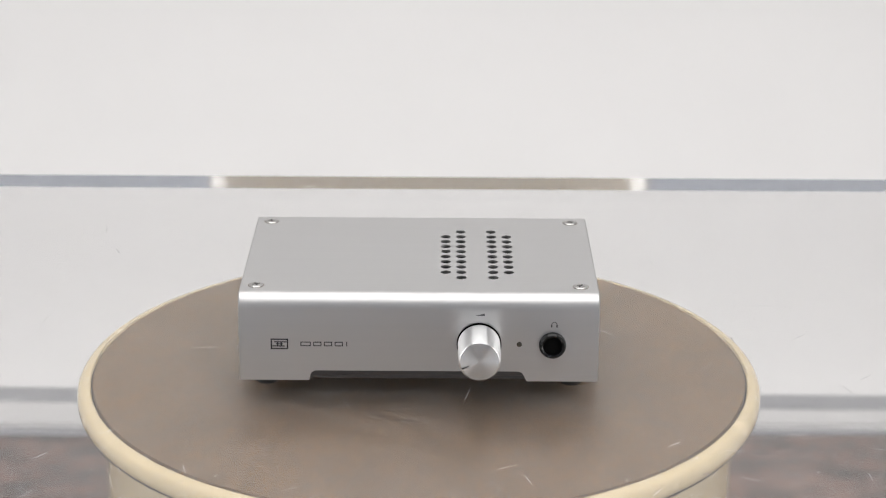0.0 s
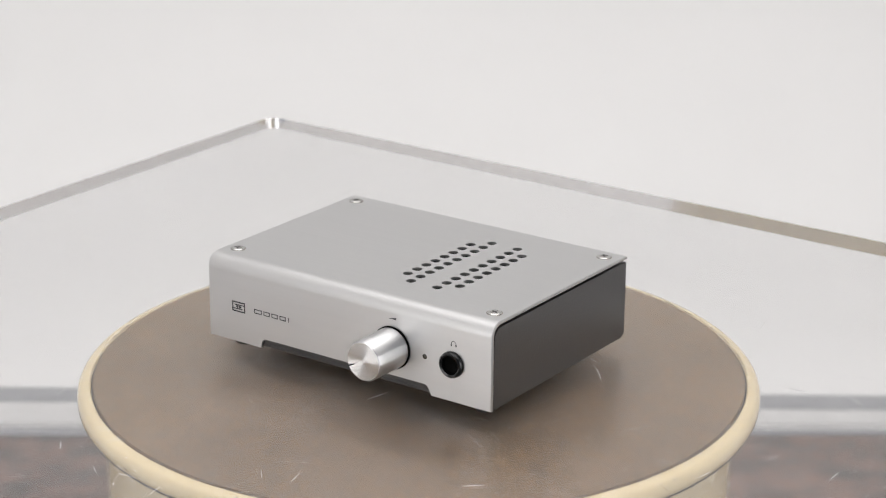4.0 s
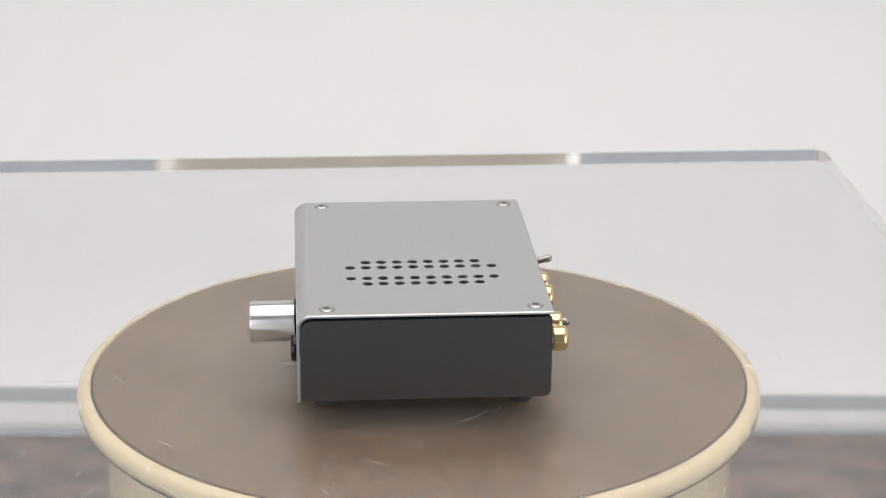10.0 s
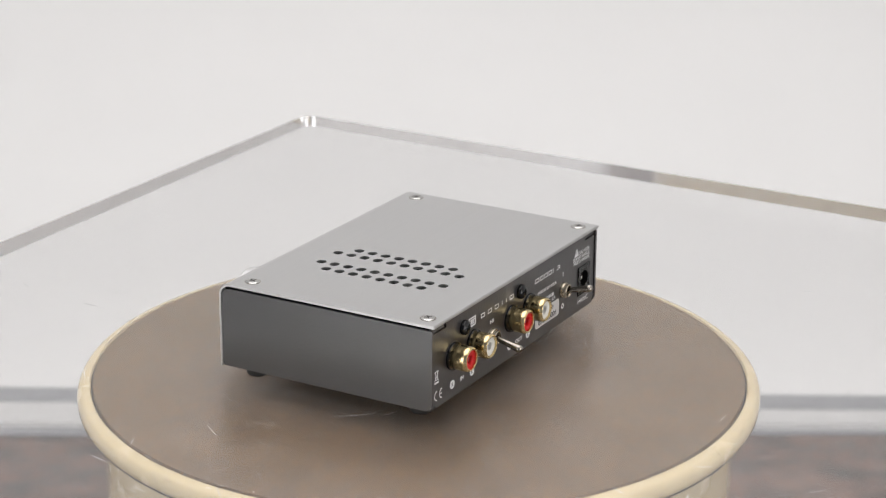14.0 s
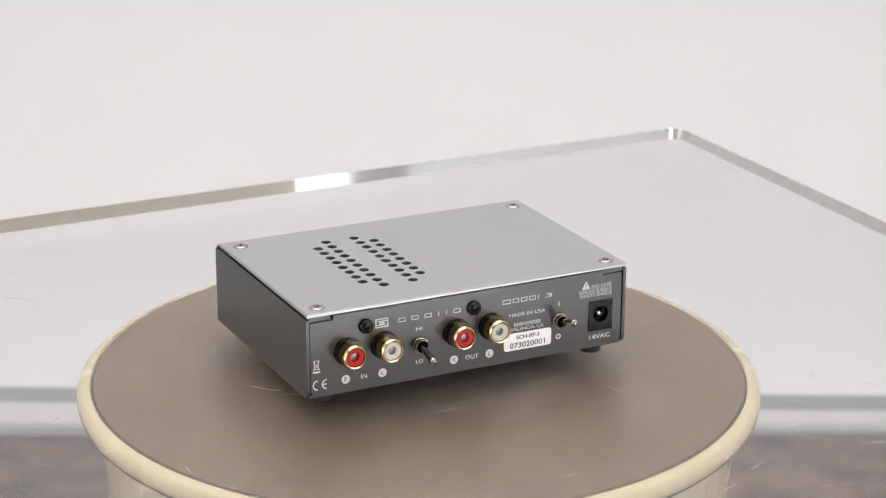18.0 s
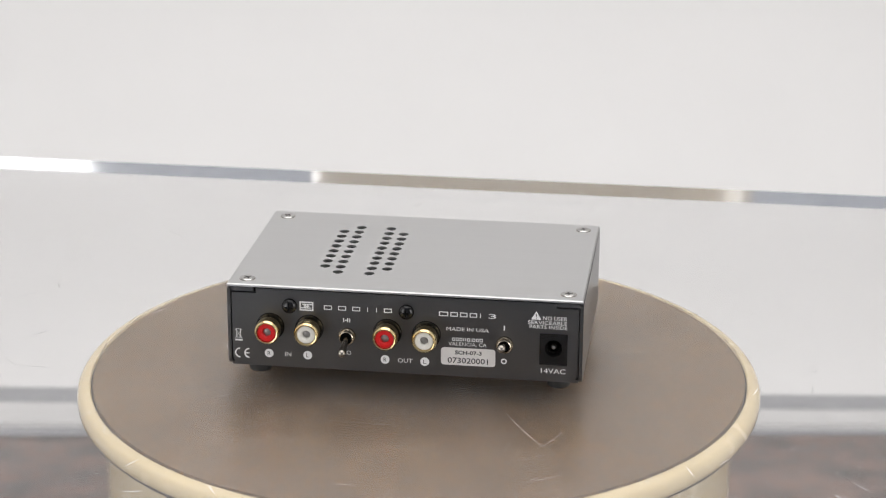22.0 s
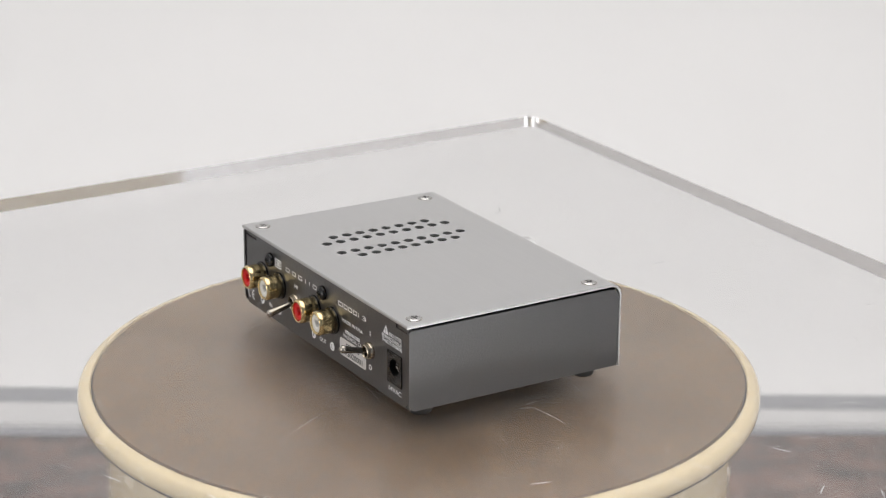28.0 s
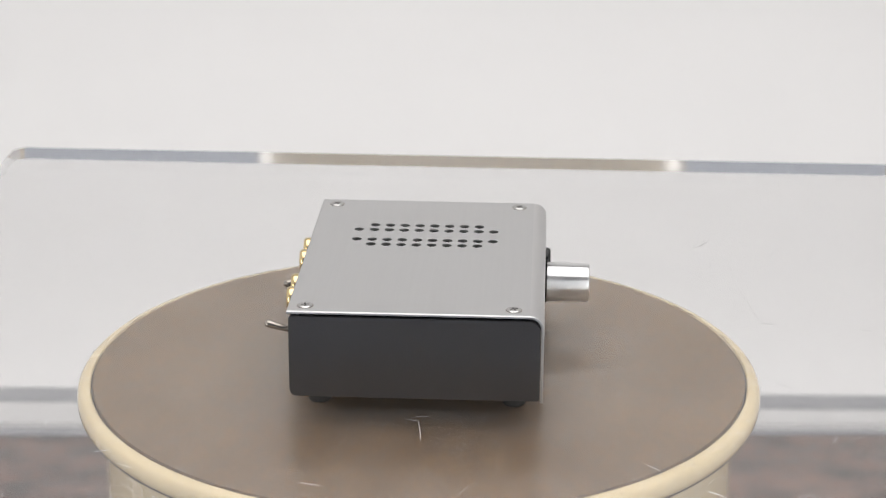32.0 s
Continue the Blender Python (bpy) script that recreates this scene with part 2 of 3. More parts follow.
def lathe(profile, seg=48, axis="Z", sign=1):
    """A turned solid from (radius, height) pairs; radius 0 closes an end. axis Y turns the heights to sign * y."""
    b = bmesh.new()
    rings = []
    for r, h in profile:
        n = 1 if r <= 1e-9 else seg
        ring = []
        for i in range(n):
            a = 2 * math.pi * i / seg
            p = (r * math.cos(a), r * math.sin(a), h)
            ring.append(b.verts.new(p if axis == "Z" else (p[0], sign * p[2], p[1])))
        rings.append(ring)
    for lo, hi in zip(rings, rings[1:]):
        for i in range(seg):
            j = (i + 1) % seg
            if len(lo) == 1 and len(hi) == 1:
                break
            if len(lo) == 1:
                b.faces.new((lo[0], hi[i], hi[j]))
            elif len(hi) == 1:
                b.faces.new((lo[i], lo[j], hi[0]))
            else:
                b.faces.new((lo[i], lo[j], hi[j], hi[i]))
    bmesh.ops.recalc_face_normals(b, faces=b.faces[:])
    return b


def slab(outline, y0, y1, bm=None, plane="XZ"):
    """A plate from an outline. XZ: between two depths y; XY: between two heights; YZ: between two x."""
    b = bmesh.new()
    def at(u, v, w):
        return {"XZ": (u, w, v), "XY": (u, v, w), "YZ": (w, u, v)}[plane]
    lo = [b.verts.new(at(u, v, y0)) for u, v in outline]
    hi = [b.verts.new(at(u, v, y1)) for u, v in outline]
    n = len(outline)
    b.faces.new(lo)
    b.faces.new(hi)
    for i in range(n):
        b.faces.new((lo[i], lo[(i + 1) % n], hi[(i + 1) % n], hi[i]))
    bmesh.ops.recalc_face_normals(b, faces=b.faces[:])
    if bm is None:
        return b
    return merge(bm, b)


def rounded(x0, x1, z0, z1, radii, seg=6):
    """A rectangle's outline with corner radii: lower left, lower right, upper right, upper left."""
    pts = []
    for cx, cz, r, a0 in ((x0, z0, radii[0], 180), (x1, z0, radii[1], 270), (x1, z1, radii[2], 0), (x0, z1, radii[3], 90)):
        ox = cx + r if cx == x0 else cx - r
        oz = cz + r if cz == z0 else cz - r
        if r <= 0:
            pts.append((cx, cz))
            continue
        for i in range(seg + 1):
            a = radians(a0 + 90 * i / seg)
            pts.append((ox + r * math.cos(a), oz + r * math.sin(a)))
    return pts


def writing(name, words, x0, x1, z0, z1, y, back, mat, parent, thick=0.00006, weight=0.0):
    """Words set to fill a box on a front (back False) or rear face. x0 is where they begin."""
    cu = bpy.data.curves.new(name, "FONT")
    cu.body = words
    cu.resolution_u = 3
    cu.offset = weight
    tmp = bpy.data.objects.new(name, cu)
    scene.collection.objects.link(tmp)
    bpy.context.view_layer.update()
    me = bpy.data.meshes.new_from_object(tmp.evaluated_get(bpy.context.evaluated_depsgraph_get()))
    bpy.data.objects.remove(tmp)
    b = bmesh.new()
    b.from_mesh(me)
    bpy.data.meshes.remove(me)
    us, vs = [v.co.x for v in b.verts], [v.co.y for v in b.verts]
    u0, u1, v0, v1 = min(us), max(us), min(vs), max(vs)
    for v in b.verts:
        u, w = (v.co.x - u0) / (u1 - u0), (v.co.y - v0) / (v1 - v0)
        v.co = Vector((x0 + u * (x1 - x0), y, z0 + w * (z1 - z0)))
    solid = bmesh.ops.extrude_face_region(b, geom=b.faces[:])
    for v in solid["geom"]:
        if isinstance(v, bmesh.types.BMVert):
            v.co.y += thick if back else -thick
    bmesh.ops.recalc_face_normals(b, faces=b.faces[:])
    return part(name, b, mat, parent)


def bars(name, rects, y, back, mat, parent, label="", thick=0.00006):
    """Printed plain shapes: rectangles (x0, x1, z0, z1) in millimetres on a front or rear face."""
    b = bmesh.new()
    for x0, x1, z0, z1 in rects:
        box(min(x0, x1) / 1000, max(x0, x1) / 1000, min(y, y + (thick if back else -thick)),
            max(y, y + (thick if back else -thick)), z0 / 1000, z1 / 1000, bm=b)
    return part(name, b, mat, parent, label)


# ------------------------------------------------------------------ the room
FLOOR_Z = -0.45


def build_room():
    part_floor = part("floor", box(-1.3, 1.3, -2.6, 2.2, FLOOR_Z - 0.05, FLOOR_Z), FLOOR)
    tagged(part_floor, "worn purple-brown wooden floor", "floor", kind="structure")
    # unseen walls and ceiling, added to close the room; their tones set the bounce
    for name, b, m in (("wall_north", box(-1.3, 1.3, 2.2, 2.3, FLOOR_Z, 2.2), WALL),
                       ("wall_south", box(-1.3, 1.3, -2.7, -2.6, FLOOR_Z, 2.2), DIM_WALL),
                       ("wall_west", box(-1.4, -1.3, -2.6, 2.2, FLOOR_Z, 2.2), WALL),
                       ("wall_east", box(1.3, 1.4, -2.6, 2.2, FLOOR_Z, 2.2), WALL),
                       ("ceiling", box(-1.4, 1.4, -2.7, 2.3, 2.2, 2.3), WALL)):
        tagged(part(name, b, m), "plain painted " + name.split("_")[0], name.split("_")[0], kind="structure")
    # seamless paper: flat on the floor, then swept up behind
    prof = [(0.909, FLOOR_Z + 0.004), (1.30, FLOOR_Z + 0.004)]
    for i in range(1, 17):
        a = radians(90 * i / 16)
        prof.append((1.30 + 0.45 * math.sin(a), FLOOR_Z + 0.454 - 0.45 * math.cos(a)))
    prof += [(1.75, 1.9)]
    b = bmesh.new()
    rows = []
    for dy in (0.0, 0.003):
        rows.append([[b.verts.new((x, y + (dy if z > FLOOR_Z + 0.1 else 0), z - (0 if z > FLOOR_Z + 0.1 else dy)))
                      for y, z in prof] for x in (-1.25, 1.25)])
    n = len(prof)
    for i in range(n - 1):
        b.faces.new((rows[0][0][i], rows[0][1][i], rows[0][1][i + 1], rows[0][0][i + 1]))
        b.faces.new((rows[1][0][i], rows[1][0][i + 1], rows[1][1][i + 1], rows[1][1][i]))
        for s in (0, 1):
            b.faces.new((rows[0][s][i], rows[0][s][i + 1], rows[1][s][i + 1], rows[1][s][i]))
    for i in (0, n - 1):
        b.faces.new((rows[0][0][i], rows[1][0][i], rows[1][1][i], rows[0][1][i]))
    bmesh.ops.recalc_face_normals(b, faces=b.faces[:])
    tagged(part("backdrop", b, PAPER, smooth=30), "seamless white paper swept up behind the turntable", "backdrop",
           kind="structure")
    band = part("floor_strip", slab([(-1.25, 0.9740), (1.25, 0.9200), (1.25, 0.9500), (-1.25, 1.0040)],
                                    FLOOR_Z + 0.0045, FLOOR_Z + 0.0065, plane="XY"), GREY_BAND)
    tagged(band, "grey strip across the white paper", "strip", kind="structure")
    band = part("floor_strip", slab([(-1.25, 0.8880), (1.25, 0.9040), (1.25, 0.9070), (-1.25, 0.9070)], FLOOR_Z, FLOOR_Z + 0.0020, plane="XY"),
                GREY_BAND)
    tagged(band, "grey strip along the front edge of the paper", "strip", kind="structure")
    # pale grey band, added over the paper to make its front darker
    band = part("floor_strip", slab([(-1.25, 0.9100), (1.25, 0.9100), (1.25, 0.9190), (-1.25, 0.9730)],
                                    FLOOR_Z + 0.0045, FLOOR_Z + 0.0060, plane="XY"), PAPER_TONE)
    tagged(band, "pale grey band added to darken the front of the paper", "strip", kind="structure")
    # unseen slate-blue panel, added for bluish reflections in the acrylic's edges
    mat = part("floor_tint_panel", slab(rounded(-0.95, 0.95, -2.10, -0.42, [0.02] * 4), FLOOR_Z, FLOOR_Z + 0.004, plane="XY"), BLUE_TINT)
    tagged(mat, "slate-blue panel added unseen on the floor to tint reflections", "mat", kind="structure")
    # unseen white boards, added to brighten the sides and the edge reflections
    for side, x, y0 in (("west", -0.80, -0.40), ("east", 0.80, -0.46)):
        b = box(x - 0.005, x + 0.005, y0, 0.90, FLOOR_Z, 0.60, 0.001)
        tagged(part("reflector_" + side, b, PAPER), "unseen white board added beside the turntable to bounce light", "reflector board", kind="structure")


build_room()


# ------------------------------------------------------------------ turntable
SHEET_T = 0.0230
SHEET_Z = 0.0010
CREST = SHEET_Z - SHEET_T - 0.0002


def build_turntable():
    top = new("turntable")
    top.location = (-0.0003, -0.0042, 0)
    z = CREST
    rim = part("rim", lathe([(0.1217, z - 0.011), (0.1217, z - 0.0008), (0.1222, z - 0.0003), (0.1235, z - 0.0004), (0.1250, z - 0.0009),
                             (0.1262, z - 0.0020), (0.1268, z - 0.0034), (0.1269, z - 0.0052), (0.1265, z - 0.0068), (0.1256, z - 0.0078),
                             (0.1242, z - 0.0082), (0.1217, z - 0.011)], 128),
               CREAM, top, "rounded cream-painted rim with chips", 40)
    b = bmesh.new()
    rng = random.Random(4)
    for i in range(40):
        a = rng.uniform(0, 2 * math.pi)
        r, h = rng.choice([(0.1263, -0.0020), (0.1269, -0.0035), (0.1270, -0.0052), (0.1251, -0.0009), (0.1266, -0.0068)])
        w, l = rng.uniform(0.00008, 0.00025), rng.uniform(0.0003, 0.0016)
        merge(b, box(-0.0002, 0.00003, -l, l, -w, w), Matrix.Rotation(a, 4, "Z") @ pose(r - 0.0001, 0, z + h, rng.uniform(-60, 60), 0, 0))
    for i in range(150):
        a = rng.uniform(0, 2 * math.pi)
        l, w = rng.uniform(0.0003, 0.0016), rng.uniform(0.00004, 0.00016)
        merge(b, box(-w, w, -l, l, -0.0001, 0.00012), Matrix.Rotation(a, 4, "Z") @ pose(0.12195 + abs(rng.gauss(0, 0.00022)), 0, z - 0.00027))
    tagged(part("chip", b, CHIP, rim, "dark chips in the paint"), kind="stuff")
    # shade painted as a dark line under the swell of the rim, uneven in width
    b = bmesh.new()
    rows, n = [], 220
    for i in range(n):
        a = 2 * math.pi * i / n
        w = 0.00016 + 0.00034 * rng.random() ** 2
        c, s = math.cos(a), math.sin(a)
        rows.append([b.verts.new((r * c, r * s, h)) for r, h in
                     ((0.12630 + 0.4 * w, z - 0.00705 + w), (0.12645 + 0.4 * w, z - 0.00715 + w), (0.12575, z - 0.00795 - w), (0.12480, z - 0.00830 - w))])
    for i in range(n):
        p, q = rows[i], rows[(i + 1) % n]
        for k in range(3):
            b.faces.new((p[k], q[k], q[k + 1], p[k + 1]))
    bmesh.ops.recalc_face_normals(b, faces=b.faces[:])
    part("seam", b, SEAM_SHADE, rim, "dark seam line under the rim, its shade painted in")
    part("drum", lathe([(0.0, FLOOR_Z), (0.1150, FLOOR_Z), (0.1174, FLOOR_Z + 0.002), (0.1174, z - 0.0100), (0.1150, z - 0.0096),
                        (0.0, z - 0.0096)], 128), CREAM, top, "cream-painted drum", 40)
    part("board", lathe([(0.0, z - 0.010), (0.1206, z - 0.010), (0.1211, z - 0.0007), (0.1208, z), (0.0, z)], 128),
         BOARD, top, "worn brown hardboard top", 40)
    part("gap", lathe([(0.1206, z - 0.0100), (0.1218, z - 0.0100), (0.1218, z - 0.0013), (0.1206, z - 0.0013)], 128), PIT, top,
         "dark gap round the board")
    return tagged(top, "round turntable with brown top and cream rim", "turntable")


turntable = build_turntable()


# ------------------------------------------------------------------ acrylic sheet
SCRATCHES = [(73.9, 8.8, 64.9, 19.2), (64.8, 22.8, 59.2, 25.1), (-40.5, 64.1, -53.5, 86.4),
             (-42.8, 84.2, -41.7, 93.0), (153.8, 68.1, 143.5, 66.7), (-80.2, 129.1, -79.2, 154.8), (46.9, 45.4, 47.2, 52.1),
             (31.5, 36.8, 13.4, 37.4), (-70.3, 1.6, -72.3, -3.6), (-68.3, -2.7, -68.1, -7.5), (-72.3, -3.6, -88.7, -5.3), (-70.0, -2.0, -74.5, -5.0),
             (-94.7, 21.5, -86.2, 19.4), (74.5, -65.8, 60.3, -56.9), (23.8, -113.1, 33.9, -107.0), (16.0, -54.1, 18.1, -43.8),
             (-16.5, -68.8, -12.6, -70.7), (102.5, -24.2, 108.1, -15.9)]


def build_sheet():
    b = slab(rounded(-0.2490, 0.2490, -0.2135, 0.2135, [0.006] * 4, 8), -SHEET_T, 0, plane="XY")
    for f in b.faces:
        f.material_index = 0 if abs(f.normal.z) > 0.5 else 1
    sheet = part("acrylic_sheet", b, [ACRYLIC, ACRYLIC_EDGE], smooth=30)
    sheet.location = (0, 0, SHEET_Z)
    sheet.visible_shadow = False
    rng = random.Random(11)
    b = bmesh.new()

    fine = bmesh.new()

    def ribbon(pts, w, b=b):
        up = 0.00004
        vs = []
        for i, p in enumerate(pts):
            q, r = pts[max(0, i - 1)], pts[min(len(pts) - 1, i + 1)]
            d = Vector((r[0] - q[0], r[1] - q[1]))
            d = d.normalized() if d.length else Vector((1, 0))
            k = w * (0.35 if i in (0, len(pts) - 1) else 1)
            vs.append([b.verts.new((p[0] - d.y * k, p[1] + d.x * k, up)), b.verts.new((p[0] + d.y * k, p[1] - d.x * k, up))])
        for a, c in zip(vs, vs[1:]):
            b.faces.new((a[0], a[1], c[1], c[0]))

    def stroke(x0, y0, x1, y1, w, b=b):
        dx, dy = x1 - x0, y1 - y0
        bend = rng.gauss(0, 0.018)
        pts = []
        for i in range(5):
            t = i / 4
            k = bend * 4 * t * (1 - t)
            pts.append((x0 + dx * t - dy * k, y0 + dy * t + dx * k))
        ribbon(pts, w, b)

    for x0, y0, x1, y1 in SCRATCHES:
        stroke(x0 / 1000, y0 / 1000, x1 / 1000, y1 / 1000, rng.uniform(0.00006, 0.00013))
    # hairlines, some of them in bundles
    for i in range(900):
        x, y = rng.uniform(-0.235, 0.235), rng.uniform(-0.20, 0.20)
        lead = rng.uniform(0, math.pi)
        many = rng.choice([4, 6, 8, 14, 20])
        spread = rng.uniform(0.003, 0.022)
        for k in range(many):
            px, py = x + rng.gauss(0, spread), y + rng.gauss(0, spread)
            if abs(px) > 0.238 or abs(py) > 0.203:
                continue
            a = lead + rng.gauss(0, 0.5)
            l = min(0.014, rng.expovariate(1 / 0.0020) + 0.0005)
            stroke(px, py, px + l * math.cos(a), py + l * math.sin(a), rng.uniform(0.000022, 0.000054), fine)
    # long faint drag marks
    for i in range(110):
        x, y = rng.uniform(-0.20, 0.20), rng.uniform(-0.17, 0.17)
        a, l = rng.gauss(0.5, 0.9), rng.uniform(0.012, 0.045)
        stroke(x, y, min(0.24, max(-0.24, x + l * math.cos(a))), min(0.205, max(-0.205, y + l * math.sin(a))), rng.uniform(0.000022, 0.00005), fine)
    for i in range(1700):
        x, y = rng.uniform(-0.24, 0.24), rng.uniform(-0.205, 0.205)
        if math.hypot(x, y) < 0.122 and i % 4:
            continue
        s = 0.00008 + min(0.00036, rng.expovariate(1 / 0.00008))
        a = rng.uniform(0, 6)
        ribbon([(x - s * math.cos(a), y - s * math.sin(a)), (x, y), (x + s * math.cos(a), y + s * math.sin(a))], s * 0.6)
    for i in range(900):
        r, a0 = rng.uniform(0.125, 0.26), rng.uniform(0, 2 * math.pi)
        x, y = r * math.cos(a0), r * math.sin(a0)
        if abs(x) > 0.24 or abs(y) > 0.205:
            continue
        a = rng.uniform(0, math.pi)
        l = rng.choice([0.0004, 0.0008, 0.002, 0.007])
        stroke(x, y, x + l * math.cos(a), y + l * math.sin(a), rng.uniform(0.00006, 0.00022), fine if l > 0.001 else b)
    sc = part("surface_wear", b, SCUFF, sheet, "fine white scratches and dust on the acrylic")
    tagged(sc, kind="stuff")
    tagged(part("hairline_wear", fine, HAIRLINE, sheet, "faint hairline scratches on the acrylic"), kind="stuff")
    return tagged(sheet, "thick clear acrylic sheet with scratched top", "acrylic sheet")


sheet = build_sheet()

# ------------------------------------------------------------------ headphone amplifier
ZT, ZB = 0.0361, 0.0047          # top of the cover and underside of the body, above the sheet
YF, YB = -0.0463, 0.0413         # front and rear faces
YC = 0.0424                      # rear edge of the cover, which stands over the rear face
XW = 0.0635
PL = 0.0010                      # thickness of the cover
BEND = 0.0050
CHAM = 0.0004                    # chamfer along the edges of the cover


def build_amplifier():
    amp = new("headphone_amplifier")
    amp.location = (0, 0, SHEET_Z)

    # cover: a drilled top, a rolled front edge and a notched front
    b = bmesh.new()
    cols = [0.0094, 0.0150, 0.0265, 0.0322]
    pitch_y = 0.0057
    rows_y = [-0.0264 + pitch_y * i for i in range(10)]
    holes = {(ci, ri) for ci in range(4) for ri in range(10) if ci in (1, 2) or 0 < ri < 9}
    hw = 0.0028
    xs = sorted({-XW + CHAM, XW - CHAM} | {c + s * hw for c in cols for s in (-1, 1)})
    ys = sorted({YF + BEND, YC - CHAM} | {r - pitch_y / 2 for r in rows_y} | {rows_y[-1] + pitch_y / 2})
    hr, seg = 0.00185, 20
    for x0, x1 in zip(xs, xs[1:]):
        for y0, y1 in zip(ys, ys[1:]):
            mx, my = (x0 + x1) / 2, (y0 + y1) / 2
            hit_hole = [(ci, ri) for ci, ri in holes if abs(cols[ci] - mx) < 1e-4 and abs(rows_y[ri] - my) < 1e-4]
            if not hit_hole:
                for z in (ZT, ZT - PL):
                    b.faces.new([b.verts.new((x, y, z)) for x, y in ((x0, y0), (x1, y0), (x1, y1), (x0, y1))])
                continue
            rim_top, rim_low = [], []
            for z, keep in ((ZT, rim_top), (ZT - PL, rim_low)):
                inner, outer = [], []
                for i in range(seg):
                    a = 2 * math.pi * i / seg
                    c, s = math.cos(a), math.sin(a)
                    inner.append(b.verts.new((mx + hr * c, my + hr * s, z)))
                    k = min((x1 - x0) / 2 / max(abs(c), 1e-6), (y1 - y0) / 2 / max(abs(s), 1e-6))
                    outer.append(b.verts.new((mx + k * c, my + k * s, z)))
                corners = []
                for cx, cy in ((x1, y1), (x0, y1), (x0, y0), (x1, y0)):
                    corners.append(b.verts.new((cx, cy, z)))
                for i in range(seg):
                    j = (i + 1) % seg
                    oi, oj = outer[i].co, outer[j].co
                    if abs(oi.x - oj.x) > 1e-7 and abs(oi.y - oj.y) > 1e-7:
                        q = min(corners, key=lambda v: (v.co - (oi + oj) / 2).length)
                        b.faces.new((inner[i], outer[i], q, outer[j], inner[j]))
                    else:
                        b.faces.new((inner[i], outer[i], outer[j], inner[j]))
                keep.extend(inner)
            for i in range(seg):
                j = (i + 1) % seg
                b.faces.new((rim_top[i], rim_top[j], rim_low[j], rim_low[i]))
    # side and rear edges of the top, chamfered
    tour = []
    for d, z in ((CHAM, ZT), (0.0, ZT - CHAM), (0.0, ZT - PL), (CHAM, ZT - PL)):
        tour.append([(-XW + d, YF + BEND, z), (-XW + d, YC - d, z), (XW - d, YC - d, z), (XW - d, YF + BEND, z)])
    for p, q in zip(tour, tour[1:]):
        for k in range(3):
            f = b.faces.new([b.verts.new(v) for v in (p[k], p[k + 1], q[k + 1], q[k])])
            f.material_index = 1
    # rolled edge
    n = 30
    grid = []
    for r, x in ((BEND, XW - CHAM), (BEND - CHAM, XW), (BEND - PL, XW)):
        bow = [(YF + BEND - r * math.sin(radians(90 * i / n)), ZT - BEND + r * math.cos(radians(90 * i / n))) for i in range(n + 1)]
        grid.append([[b.verts.new((s * x, v, z)) for v, z in bow] for s in (-1, 1)])
    for i in range(n):
        for k in (0, 2):
            f = b.faces.new((grid[k][0][i], grid[k][1][i], grid[k][1][i + 1], grid[k][0][i + 1]))
            f.smooth = True
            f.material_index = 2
        for k in (0, 1):
            for s in (0, 1):
                f = b.faces.new((grid[k][s][i], grid[k][s][i + 1], grid[k + 1][s][i + 1], grid[k + 1][s][i]))
                f.material_index = 1
    # front, with the wide notch at its foot
    zl, zr = 0.0043, 0.0080
    out = [(-XW, zl), (-0.0388, zl), (-0.0384, zl + 0.0016)]
    out += [(-0.0362 - 0.0022 * math.cos(radians(a)), zr - 0.0022 + 0.0022 * math.sin(radians(a))) for a in range(0, 91, 15)]
    out += [(0.0350 + 0.0022 * math.sin(radians(a)), zr - 0.0022 + 0.0022 * math.cos(radians(a))) for a in range(0, 61, 15)]
    out += [(0.0382, zl), (XW, zl), (XW, ZT - BEND), (-XW, ZT - BEND)]
    fr = slab(out, YF, YF + PL)
    bmesh.ops.bevel(fr, geom=[e for e in fr.edges if all(abs(v.co.y - YF) < 1e-6 and abs(abs(v.co.x) - XW) < 1e-6 for v in e.verts)
                              and e.verts[0].co.x * e.verts[1].co.x > 0],
                    offset=CHAM, segments=1, affect="EDGES")
    fr.normal_update()
    bmesh.ops.delete(fr, geom=[f for f in fr.faces if f.normal.z > 0.9 and f.calc_center_median().z > ZT - BEND - 0.0005], context="FACES_ONLY")
    for f in fr.faces:
        f.smooth = True
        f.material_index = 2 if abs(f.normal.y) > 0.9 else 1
    merge(b, fr)
    bmesh.ops.remove_doubles(b, verts=b.verts[:], dist=0.00002)
    bmesh.ops.recalc_face_normals(b, faces=b.faces[:])
    sharp = [e for e in b.edges if len(e.link_faces) != 2 or e.calc_face_angle(0) > 0.35]
    sharp += [e for e in b.edges if all(abs(v.co.y - YF) < 1e-5 and abs(v.co.z - ZT + BEND) < 1e-5 for v in e.verts)
              or all(abs(v.co.y - YF - BEND) < 1e-5 and abs(v.co.z - ZT) < 1e-5 for v in e.verts)]
    for e in sharp:
        e.smooth = False
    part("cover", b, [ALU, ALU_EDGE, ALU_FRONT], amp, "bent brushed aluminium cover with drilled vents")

    # chassis
    ci = XW + 0.0001
    cf, ct = YF + PL + 0.0003, ZT - PL - 0.0009
    for s in (-1, 1):
        outl = rounded(cf, YB + 0.0004, ZB, ct, [0.0014, 0.0028, 0.0008, BEND - PL])
        b = slab(outl, min(s * ci, s * (ci - 0.0012)), max(s * ci, s * (ci - 0.0012)), plane="YZ")
        part("side_panel", b, STEEL, amp, "dark grey powder-coated steel")
    part("base_plate", box(-ci + 0.0013, ci - 0.0013, cf, YB - 0.0005, ZB, ZB + 0.0012), STEEL, amp)
